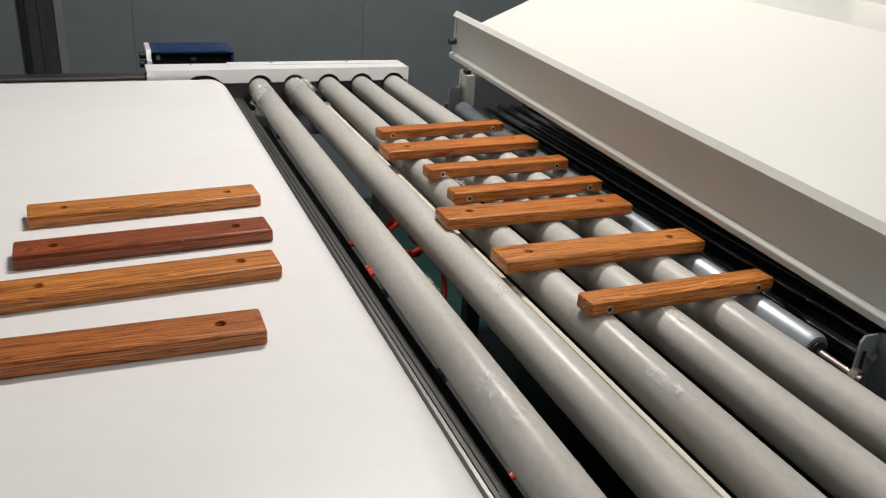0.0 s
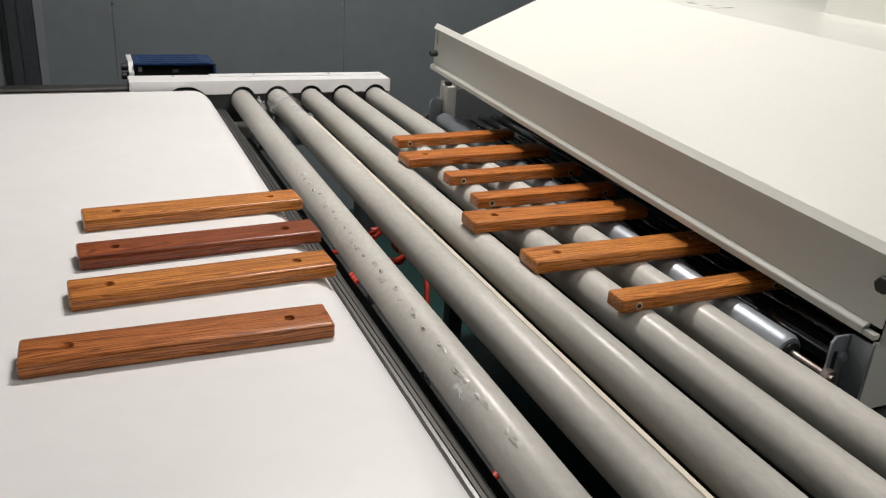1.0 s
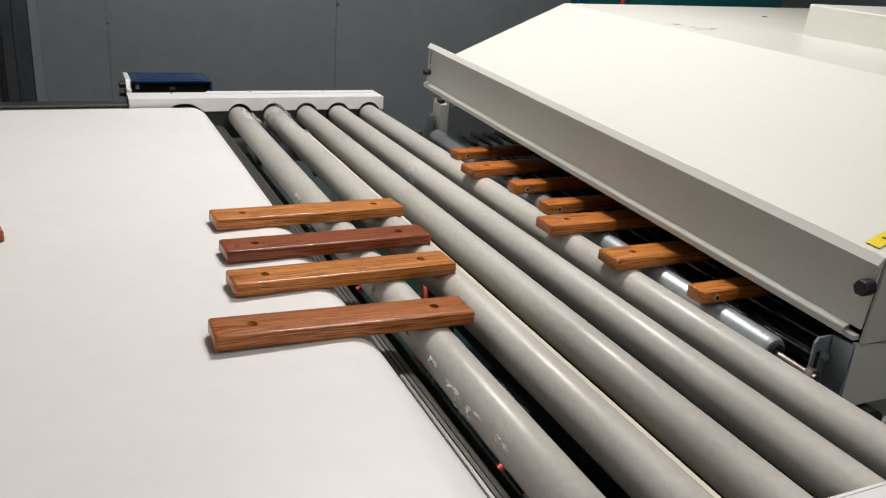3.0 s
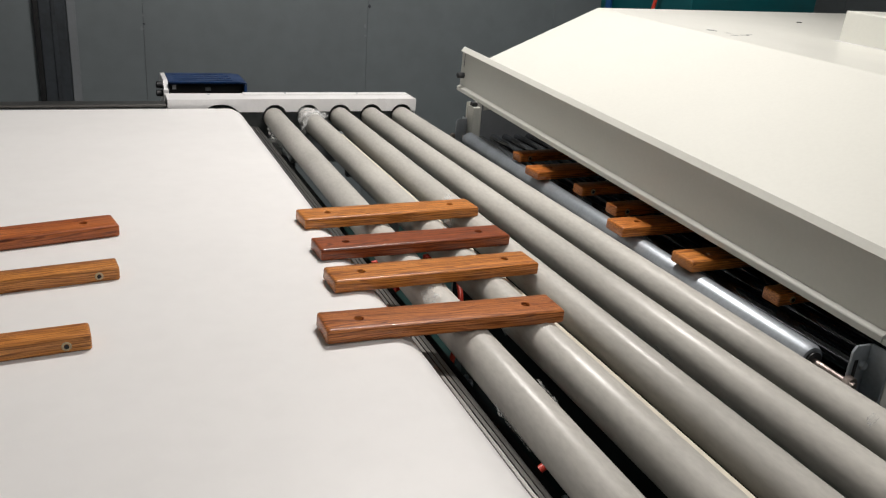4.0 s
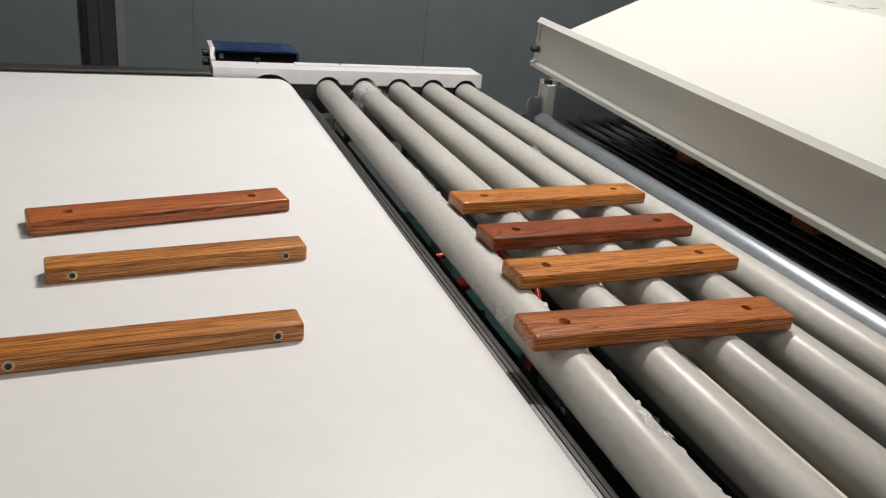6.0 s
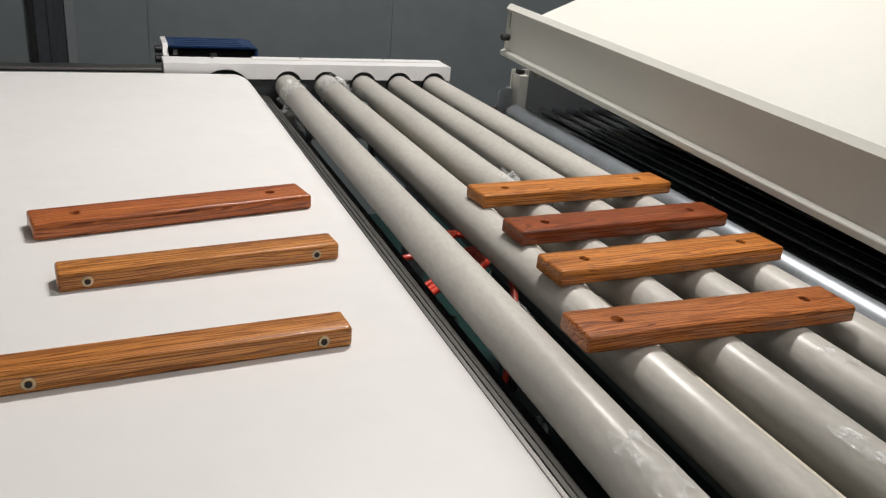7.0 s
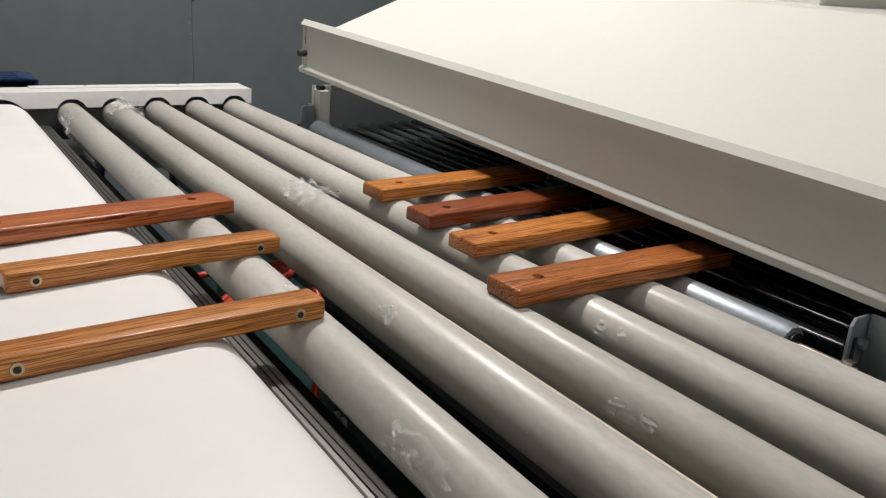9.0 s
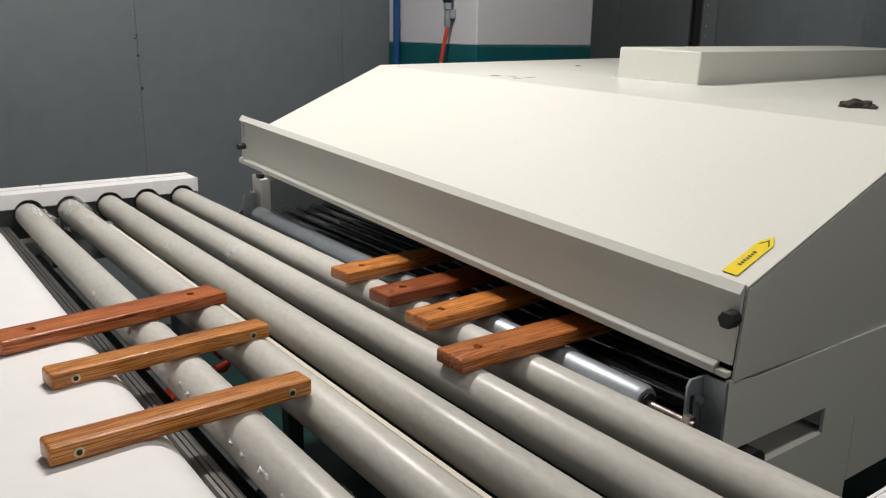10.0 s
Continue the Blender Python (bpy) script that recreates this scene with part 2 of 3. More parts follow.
# invented fixture for each light, all out of view
def lamp_body(x, y, z, turn, length, width):
    ob = empty("ceiling_lamp", pose(x, y, z, 0, 0, turn), "white tube lamp added out of view under the ceiling", "lamp", "ceiling lamps")
    part("housing", box(-length / 2 - 0.03, length / 2 + 0.03, -width / 2 - 0.02, width / 2 + 0.02, -0.05, 0, 0.008), WHITE, ob)
    for hx in (-length * 0.4, length * 0.4):
        part("hanger", lathe([(0.0005, 0.004), (CEILING - z, 0.004)], "z", 8, at=(hx, 0, 0)), STEEL, ob)
    part("diffuser", box(-length / 2, length / 2, -width / 2, width / 2, -0.065, -0.051, 0.004), glow, ob, "glowing white diffuser")


for x, y, z, turn, watts, length, width in LAMPS:
    lamp_body(x, y, z, turn, length, width)

# steel post, pillar and pipe against the wall
post = empty("steel_post", pose(-0.695, WALL_Y, 0), "dark grey steel post standing against the panel wall", "post")
part("web", box(-0.040, 0.064, -0.014, -0.003, 0.0, CEILING - 0.01, 0.002), POST, post)
part("flange", box(-0.062, -0.041, -0.022, -0.003, 0.0, CEILING - 0.01, 0.003), DARK, post)
part("rib", box(0.006, 0.024, -0.019, -0.0145, 0.0, CEILING - 0.01, 0.002), POST, post)
part("cover_strip", box(0.067, 0.101, -0.010, -0.003, 0.0, CEILING - 0.01, 0.002), STRIP, post, "pale grey cover strip")

pillar = empty("pillar", pose(1.99, 0.49, 0), "square white pillar with a teal painted foot", "pillar", kind="structure")
part("shaft", box(0, 0.74, 0, 0.742, 1.322, CEILING - 0.01, 0.006), PILLAR, pillar)
part("dado", box(-0.002, 0.742, -0.002, 0.742, 0, 1.321, 0.006), TEAL, pillar, "teal painted band")
pipe = empty("wall_pipe", pose(1.965, 1.12, 0), "blue painted pipe running up beside the pillar", "pipe")
part("tube", lathe([(0.0, 0.018), (CEILING - 0.02, 0.018)], "z", 20), PIPE, pipe)
part("clip", box(0.0, 0.024, -0.025, 0.025, 2.0, 2.03, 0.003), STEEL, pipe)

hose = empty("air_hose", pose(1.985, 0.66, 1.42), "red air hose hanging from a metal coupling on the pillar", "hose")
rod("tube", [(-0.03, 0.01, -0.02), (-0.05, 0.02, -0.15), (-0.07, 0.04, -0.35), (-0.07, 0.06, -0.8)], 0.009, RED, hose)
smooth(part("coupling", lathe([(-0.02, 0.011), (0.0, 0.016), (0.03, 0.016), (0.032, 0.012), (0.06, 0.012), (0.062, 0.019), (0.10, 0.019)], "z", 16, at=(-0.03, 0.01, 0)), STEEL, hose, "chrome quick coupling"))
smooth(part("valve", lathe([(0.08, 0.014), (0.1, 0.024), (0.15, 0.024), (0.17, 0.015)], "z", 16, at=(-0.03, 0.01, 0)), DARK, hose, "dark valve body"))
part("holder", box(-0.03, -0.001, -0.015, 0.035, 0.02, 0.06, 0.003), STEEL, hose)

door_post = empty("door_post", pose(4.45, WALL_Y, 0), "dark door recess with a steel post", "door", kind="structure")
part("recess", box(0.04, 0.115, -0.02, -0.003, 0, 2.6, 0.004), DARK, door_post)
part("guide_rail", box(0.12, 0.28, -0.03, -0.003, 0, 2.6, 0.004), STRIP, door_post)
for k in range(12):
    part("bolt", lathe([(-0.034, 0.010), (-0.0305, 0.012)], "y", 8, at=(0.165, 0, 1.3 + 0.07 * k)), STEEL, door_post)


# ---- belt conveyor ----
def belt_conveyor():
    ob = empty("belt_conveyor", pose(0, 0, 0), "belt conveyor with a smooth white belt over a dark frame", "conveyor")
    cx, r, left = -0.1590, 0.065, -3.4
    cz = BELT_Z - r
    loop = [(left, BELT_Z)] + arc(cx, cz, r, 90, -90, 20) + [(left, cz - r)]
    inner = [(left, BELT_Z - 0.004)] + arc(cx, cz, r - 0.004, 90, -90, 20) + [(left, cz - r + 0.004)]
    bm = bmesh.new()
    rows = []
    for y in (-2.13, -0.015):
        rows.append([[bm.verts.new((x, y, z)) for x, z in s] for s in (loop, inner)])
    n = len(loop)
    for k in range(n - 1):
        bm.faces.new((rows[0][0][k], rows[0][0][k + 1], rows[1][0][k + 1], rows[1][0][k]))
        bm.faces.new((rows[0][1][k], rows[1][1][k], rows[1][1][k + 1], rows[0][1][k + 1]))
        for e in rows:
            bm.faces.new((e[0][k], e[1][k], e[1][k + 1], e[0][k + 1]))
    smooth(part("belt", bm, BELT, ob, "smooth white conveyor belt"))
    smooth(part("end_pulley", lathe([(-2.16, 0.02), (-2.16, r - 0.005), (0.03, r - 0.005), (0.03, 0.02)], at=(cx, 0, cz)), DARK, ob))
    part("slider_bed", box(left, cx - 0.08, -2.12, -0.02, 0.81, 0.892), GREYBAR, ob)
    for y in (-2.19, 0.022):
        part("side_rail", box(left, -0.336, y - 0.02, y + 0.02, 0.78, 0.898, 0.003), GREYBAR, ob, "grey side rail")
        part("cover_strip", box(left, -0.336, y - 0.018, y + 0.035, 0.899, 0.911, 0.003), ALU, ob, "aluminium cover strip")
    for x in (-3.0, -0.6):
        for y in (-2.15, -0.05):
            part("leg", box(x - 0.03, x + 0.03, y - 0.03, y + 0.03, 0, 0.78, 0.004), GREYBAR, ob)


def nose_rail():
    ob = empty("nose_rail", pose(-0.062, 0, 0.832), "grooved aluminium rail with a dark bar below the belt end", "rail")
    prof = [(-0.028, -0.03), (-0.028, 0.014), (-0.024, 0.016), (-0.019, 0.016), (-0.0186, 0.0125), (-0.0172, 0.0125), (-0.0168, 0.016),
            (-0.0105, 0.015), (-0.0101, 0.0115), (-0.0087, 0.0115), (-0.0083, 0.0145), (-0.001, 0.0125), (0.004, 0.008), (0.004, -0.03)]
    part("extrusion", prism(prof, -2.15, -0.04), ALU, ob)
    part("web_plate", prism([(0.0045, -0.05), (0.0045, 0.002), (0.007, 0.004), (0.016, -0.012), (0.016, -0.05)], -2.15, -0.3), GREYBAR, ob, "dull grey web")
    part("lower_bar", prism([(0.0165, -0.07), (0.0165, -0.016), (0.021, -0.010), (0.031, -0.012), (0.037, -0.020), (0.037, -0.07)], -2.15, -0.3), DARK, ob, "rounded dark bar")
    for y in (-1.615, -1.60, -1.33, -1.92):
        smooth(part("stud", lathe([(0.0375, 0.004), (0.05, 0.004), (0.0505, 0.007), (0.056, 0.007)], "x", 12, at=(0, y, -0.04)), STEEL, ob, "small bright stud"))


belt_conveyor()
nose_rail()

# ---- roller conveyor ----
PITCH, ROLL_R, ROLL_Z = 0.11, 0.0335, 0.863
SKEW = {0: (-0.003, -0.28), 1: (0.0, -0.12), 2: (0.0, -0.05)}  # roller: shift, turn


def hole_plate(y0, y1, name, ob):
    """A box beam whose front is cut by arches for the rollers and the belt pulley."""
    x0, x1, z0, z1 = -0.334, 0.491, 0.884, 0.926
    line = [(x0, z0)]
    line += arc(-0.172, 0.836, 0.074, 139.6, 40.4, 16)
    for k in range(5):
        line += arc(PITCH * k, 0.868, 0.0395, 156, 24, 12)
    line += [(x1, z0), (x1, z1), (x0, z1)]
    part(name, prism(line, y0, y1), WHITE, ob)


def side_beam(y, out):
    """The white side beam: its holed face at y, the box behind it towards out (1 or -1)."""
    ob = empty("side_beam", pose(0, y, 0), "white box beam with round cut-outs for the rollers", "beam", "side beams of the roller conveyor")
    a, b = sorted((0.0, out * 0.004))
    hole_plate(a, b, "front_face", ob)
    a, b = sorted((out * 0.0045, out * 0.1))
    part("top_cover", box(x0 := -0.334, 0.491, a, b, 0.920, 0.926, 0.0015), WHITE, ob)
    a, b = sorted((out * 0.06, out * 0.1))
    part("raised_cover", box(-0.09, 0.485, a, b, 0.9265, 0.9295, 0.001), WHITE, ob)
    a, b = sorted((out * 0.096, out * 0.1))
    part("back_face", box(x0, 0.491, a, b, 0.72, 0.9195), WHITE, ob)
    a, b = sorted((out * 0.0045, out * 0.0955))
    part("end_cap", box(0.487, 0.4905, a, b, 0.72, 0.9195), WHITE, ob)
    a, b = sorted((out * 0.03, out * 0.036))
    part("bearing_plate", box(-0.3, 0.486, a, b, 0.70, 0.9, 0.002), GREYBAR, ob, "grey inner bearing plate")
    for k in range(5):
        smooth(part("bearing", lathe([(out * 0.012, 0.012), (out * 0.012, 0.03), (out * 0.0295, 0.03)], at=(PITCH * k, 0, ROLL_Z)), DARK, ob))
    for x in (-0.2, 0.05, 0.3):
        smooth(part("screw", lathe([(0.9262 if x < -0.09 else 0.9297, 0.004), (0.9285 if x < -0.09 else 0.932, 0.0035)], "z", 10, at=(x, out * 0.08, 0)), STEEL, ob))
    a, b = sorted((out * 0.01, out * 0.09))
    for x in (-0.28, 0.4):
        part("leg", box(x, x + 0.06, a, b, 0.0, 0.70, 0.004), GREYBAR, ob)
    return ob


side_beam(0.0, 1)
side_beam(-2.17, -1)


def film_patch(parent, y, along, turn, sweep, lift, seed):
    """A crumpled scrap of clear film that clings to a roller."""
    rnd = random.Random(seed)
    bm = bmesh.new()
    nu, nv = 16, 12
    grid = []
    for i in range(nu + 1):
        row = []
        for j in range(nv + 1):
            u, v = i / nu, j / nv
            edge = min(u, 1 - u, v, 1 - v) * 4
            n = noise.noise(Vector((u * 5 + seed, v * 5, seed * 1.7))) + 0.6 * noise.noise(Vector((u * 13, v * 12 + seed, 3.1)))
            rr = ROLL_R + 0.0012 + lift * max(0.0, n + 0.25) + (lift * 0.8 * max(0, 1 - edge) * rnd.random())
            a = radians(turn + sweep * (u - 0.5)) + 0.25 * noise.noise(Vector((v * 3, seed, 0))) 
            yy = y + along * (v - 0.5) + 0.25 * along * noise.noise(Vector((u * 3, seed * 2.0, 5)))
            row.append(bm.verts.new((rr * math.sin(a), yy, rr * math.cos(a))))
        grid.append(row)
    for i in range(nu):
        for j in range(nv):
            bm.faces.new((grid[i][j], grid[i + 1][j], grid[i + 1][j + 1], grid[i][j + 1]))
    return smooth(part("film_scrap", bm, FILM, parent, "crumpled scrap of clear plastic film"), 60)


def wrinkle(parent, y, along, turn, sweep, lift, seed):
    """A small pinched fold in the sleeve."""
    bm = bmesh.new()
    nu, nv = 8, 8
    grid = []
    for i in range(nu + 1):
        row = []
        for j in range(nv + 1):
            u, v = i / nu, j / nv
            dome = max(0.0, math.sin(math.pi * u) * math.sin(math.pi * v))
            n = noise.noise(Vector((u * 4 + seed, v * 4, seed * 0.7)))
            rr = ROLL_R - 0.0003 + dome * lift * (0.9 + 1.6 * n)
            a = radians(turn + sweep * (u - 0.5)) + 0.08 * noise.noise(Vector((v * 3, seed, 0)))
            row.append(bm.verts.new((rr * math.sin(a), y + along * (v - 0.5), rr * math.cos(a))))
        grid.append(row)
    for i in range(nu):
        for j in range(nv):
            bm.faces.new((grid[i][j], grid[i + 1][j], grid[i + 1][j + 1], grid[i][j + 1]))
    return smooth(part("wrinkle", bm, ROLLER, parent), 60)


def roller_pose(k, spin=0.0):
    shift, turn = SKEW.get(k, (0.0, 0.0))
    return pose(PITCH * k + shift, 0, ROLL_Z, 0, 0, turn) @ pose(0, 0, 0, 0, spin, 0)


ROLLERS = []
SCRAPS = {  # roller: (y, length, turn, sweep, lift)
    0: [(-0.16, 0.10, 300, 130, 0.013), (-1.82, 0.09, 340, 50, 0.003), (-1.80, 0.05, 165, 30, 0.003), (-1.48, 0.05, 60, 40, 0.002)],
    1: [(-0.085, 0.12, 180, 335, 0.010), (-0.10, 0.10, 60, 150, 0.016), (-0.27, 0.06, 215, 50, 0.002), (-1.55, 0.04, 350, 30, 0.002)],
    2: [(-1.04, 0.11, 30, 110, 0.012), (-1.85, 0.06, 330, 30, 0.002), (-0.62, 0.03, 200, 30, 0.002)],
    3: [(-0.75, 0.06, 190, 70, 0.005), (-1.70, 0.04, 340, 30, 0.002)],
    4: [(-2.0, 0.012, 60, 25, 0.003)],
}
for k in range(5):
    roller = empty("conveyor_roller", roller_pose(k), "grey sleeved conveyor roller, worn, with scraps of film", "roller", "conveyor rollers")
    smooth(part("sleeve", lathe([(-2.165, 0.014), (-2.165, ROLL_R - 0.001), (-2.163, ROLL_R), (0.006, ROLL_R), (0.008, ROLL_R - 0.001), (0.008, 0.014)], sides=56), ROLLER, roller))
    smooth(part("shaft", lathe([(-2.195, 0.009), (0.028, 0.009)], sides=16), STEEL, roller))
    for n, s in enumerate(SCRAPS[k]):
        film_patch(roller, *s, seed=k * 10 + n + 1)
    if k == 0:  # a row of pinched wrinkles along the sleeve's seam
        pinch = random.Random(5)
        for n in range(30):
            y = -0.88 - n * 0.036 + pinch.uniform(-0.012, 0.012)
            wrinkle(roller, y, pinch.uniform(0.01, 0.03), 178 + pinch.uniform(-8, 8), pinch.uniform(9, 24), pinch.uniform(0.0014, 0.0032), n + 50)
    ROLLERS.append(roller)


def under_frame():
    ob = empty("cross_rail", pose(0.157, 0, 0.866), "cream painted rail between two rollers", "rail")
    part("strip", prism([(-0.005, -0.05), (-0.005, -0.002), (-0.004, 0.0), (0.004, 0.0), (0.005, -0.002), (0.005, -0.05)], -2.12, -0.24), CREAM, ob)
    part("foot", box(-0.012, 0.012, -2.16, -2.122, -0.09, 0.0, 0.002), GREYBAR, ob)
    part("foot", box(-0.012, 0.012, -0.238, -0.2, -0.09, 0.0, 0.002), GREYBAR, ob)
    far = empty("bearing_block", pose(-0.035, -0.12, 0.80), "white bearing block on a grey bracket", "bearing")
    part("block", box(-0.028, 0.028, -0.03, 0.03, -0.02, 0.02, 0.006), WHITE, far)
    part("bracket", box(-0.05, 0.05, -0.05, 0.10, -0.06, -0.021, 0.004), GREYBAR, far)
    for n, x in enumerate((0.05, 0.27)):
        beam = empty("frame_beam", pose(x, 0, 0.7), "dark steel cross beam under the rollers", "beam", "cross beams")
        part("bar", box(-0.012, 0.012, -2.13, 0.0, -0.04, 0.0, 0.003), GREYBAR, beam)
        part("gusset", box(-0.02, 0.02, 0.001, 0.03, -0.05, 0.01, 0.003), DARK, beam)


under_frame()


def cable(points):
    ob = empty("cable", pose(0, 0, 0), "red cable looped in the dark under the rollers", "cable", "red cables")
    rod("wire", points, 0.006, RED, ob)
    p = points[-1]
    smooth(part("plug", lathe([(-0.02, 0.004), (-0.018, 0.009), (0.018, 0.009), (0.02, 0.004)], "x", 12, at=p), RED, ob))


for dy in (0.0, 0.014, 0.03):  # three wires that pass under the first roller
    cable([(-0.03, -1.21 + dy, 0.75), (0.017, -1.172 + dy, 0.76), (0.09, -1.13 + dy, 0.765), (0.157, -1.075 + dy, 0.76 - dy), (0.2, -0.95 + dy, 0.72)])
cable([(-0.02, -1.0, 0.745), (0.027, -1.019, 0.76), (0.08, -0.99, 0.755), (0.155, -0.923, 0.76), (0.17, -0.85, 0.73)])
cable([(0.12, -0.90, 0.74), (0.155, -0.925, 0.76), (0.178, -1.0, 0.765), (0.157, -1.20, 0.75), (0.1, -1.30, 0.60)])
cable([(-0.03, -1.84, 0.745), (0.015, -1.814, 0.76), (0.07, -1.80, 0.76), (0.12, -1.80, 0.74), (0.16, -1.74, 0.60)])


def drive_motor():
    ob = empty("drive_motor", pose(-0.157, 0.40, 0.784), "dark blue drive unit with a ribbed lid beside the side beam", "motor")
    part("case", box(-0.137, 0.135, 0.04, 0.17, -0.10, 0.118, 0.006), BLUE, ob)
    part("front_frame", box(-0.137, 0.135, 0.0, 0.039, 0.1155, 0.1195, 0.001), BLUE, ob)
    part("front_frame", box(0.124, 0.135, 0.0, 0.039, -0.05, 0.115, 0.003), BLUE, ob)
    # the recess is dark by colour, standing in for its shade
    part("front_panel", box(-0.135, 0.1235, 0.030, 0.0395, -0.05, 0.115, 0.002), RECESS_SHADE, ob, "dark recessed front")
    part("label", box(-0.126, -0.113, 0.026, 0.0295, 0.092, 0.108), WHITE, ob, "small white label")
    part("sensor", box(-0.012, 0.008, 0.022, 0.0295, 0.088, 0.100, 0.002), STRIP, ob)
    part("lid", prism([(-0.140, 0.1197), (-0.140, 0.123), (-0.136, 0.126), (0.10, 0.126), (0.130, 0.122), (0.134, 0.1197)], -0.004, 0.172, 0.001), BLUE, ob)
    for y in (0.02, 0.06, 0.10, 0.14):
        part("rib", box(-0.12, 0.085, y - 0.006, y + 0.006, 0.1262, 0.1285, 0.001), BLUE, ob)
    part("side_plate", prism([(0.0, -0.1), (0.0, 0.095), (0.03, 0.127), (0.17, 0.127), (0.17, -0.1)], -0.158, -0.141, 0.002, "x"), WHITE, ob, "white end plate")
    for y, z in ((0.03, 0.108), (0.03, 0.078)):
        smooth(part("knob", lathe([(-0.181, 0.009), (-0.179, 0.012), (-0.1585, 0.012)], "x", 14, at=(0, y, z)), KNOB, ob, "black knob"))
    part("stand", box(-0.1, 0.1, 0.03, 0.15, -0.784, -0.101, 0.004), GREYBAR, ob)


drive_motor()


# ---- dryer with hood ----
def hood():
    ob = empty("dryer_hood", pose(0.531, -0.271, 1.015, 2.66, 0, 0.72), "cream painted sheet-metal hood with a sloping front", "hood")
    L, body0, H = -1.645, -0.17, 0.128
    front = [(0.0, 0.0125), (0.0, H - 0.0135), (-0.006, H - 0.0125), (-0.006, H - 0.0105), (0.003, H + 0.002), (0.006, H + 0.002), (0.004, 0.0125)]
    part("front_panel", prism(front, L + 0.004, 0.0), PAINT, ob, "front panel with a folded lip")
    part("bottom_lip", prism([(-0.009, -0.005), (-0.0095, 0.0055), (-0.008, 0.0075), (0.0, 0.0115), (0.004, 0.012), (0.004, -0.004)], L + 0.024, 0.0), PAINT, ob)
    near, far = (0.464, L, 0.307), (0.44, -0.045, 0.27)  # the ends of the ridge
    tilt = (near[2] - far[2]) / (near[1] - far[1])

    def top_z(y):
        return far[2] + tilt * (y - far[1])

    def sheet(corners, thick=0.004):
        """A folded sheet: its outline, with a second one below it."""
        bm = bmesh.new()
        up, low = [bm.verts.new(c) for c in corners], [bm.verts.new((x, y, z - thick)) for x, y, z in corners]
        bm.faces.new(up)
        bm.faces.new(low[::-1])
        for k in range(len(up)):
            bm.faces.new((up[k], low[k], low[(k + 1) % len(up)], up[(k + 1) % len(up)]))
        return bm

    slope = bmesh.new()
    nets = []
    for drop in (0.0, 0.004):
        net = []
        for i in range(13):
            low_y, high_y = L + (body0 - L) * i / 12, near[1] + (far[1] - near[1]) * i / 12
            foot_at = Vector((0.005, low_y, H - drop))
            head_at = Vector((near[0] + (far[0] - near[0]) * i / 12, high_y, top_z(high_y) - drop))
            net.append([slope.verts.new(foot_at.lerp(head_at, j / 6)) for j in range(7)])
        nets.append(net)
    for net in nets:
        for p, q in zip(net, net[1:]):
            for j in range(6):
                slope.faces.new((p[j], p[j + 1], q[j + 1], q[j]))
    rims = [[net[i][0] for i in range(13)] + net[12][1:] + [net[i][6] for i in range(11, -1, -1)] + net[0][5:0:-1] for net in nets]
    for k in range(len(rims[0])):
        n = (k + 1) % len(rims[0])
        slope.faces.new((rims[0][k], rims[1][k], rims[1][n], rims[0][n]))
    smooth(part("slope_panel", slope, PAINT, ob, "sloping panel"), 40)
    back_far = 0.23
    part("top_panel", sheet([(near[0] + 0.0006, L, near[2]), (2.3, L, near[2]), (2.3, back_far, top_z(back_far)), (far[0] + 0.0006, far[1], far[2])]), PAINT, ob, "flat top panel")
    side = [(0.32, -0.0185), (0.007, -0.0125), (0.007, H - 0.006), (near[0], near[2] - 0.006), (2.3, near[2] - 0.006), (2.3, -0.0185)]
    part("side_panel", prism(side, L, L + 0.004), PAINT, ob)
    part("side_panel", sheet([(0.007, body0 - 0.001, H - 0.006), (0.44, far[1] - 0.001, far[2] - 0.006), (2.3, back_far - 0.001, top_z(back_far) - 0.006)], 0.15), PAINT, ob)
    part("back_panel", box(2.296, 2.3, L + 0.005, back_far - 0.005, 0.0, top_z(back_far) - 0.005), PAINT, ob)
    # added plate, coloured near-black to stand for shade under the hood
    part("inner_lining", box(0.08, 0.084, L + 0.01, body0 - 0.01, 0.03, H + 0.01), RECESS_SHADE, ob, "near-black plate added as shade inside the hood")
    part("corner_tab", box(-0.008, 0.004, L + 0.004, L + 0.0235, -0.006, 0.003, 0.001), PAINT, ob)
    foot = [(0.862, -0.900), (2.2, -0.800), (2.2, -0.545), (0.842, -0.645)]
    cover = bmesh.new()
    rings = [[cover.verts.new((x, y, top_z(y) + h)) for x, y in foot] for h in (0.0004, 0.084)]
    for k in range(4):
        cover.faces.new((rings[0][k], rings[0][(k + 1) % 4], rings[1][(k + 1) % 4], rings[1][k]))
    cover.faces.new(rings[1])
    cover.faces.new(rings[0][::-1])
    bmesh.ops.bevel(cover, geom=list(cover.edges), offset=0.004, segments=2, affect="EDGES", profile=0.5)
    part("duct_cover", cover, PAINT, ob, "raised rectangular cover")
    part("sealant", sheet([(x - 0.004 if x < 1 else x, y + (-0.002 if n < 2 else 0.012), top_z(y) + 0.0018) for n, (x, y) in enumerate(foot)], 0.0015), WHITE, ob, "bead of white sealant")
    for y, z, r in ((-0.026, 0.046, 0.010), (L + 0.009, 0.082, 0.0135)):
        knob = [(r * math.cos(2 * math.pi * k / 6), r * math.sin(2 * math.pi * k / 6)) for k in range(6)]
        bm = prism([(y + a, z + b) for a, b in knob], -0.024, -0.0005, 0.003, "x")
        part("clamp_knob", bm, KNOB, ob, "black hexagonal clamp knob")
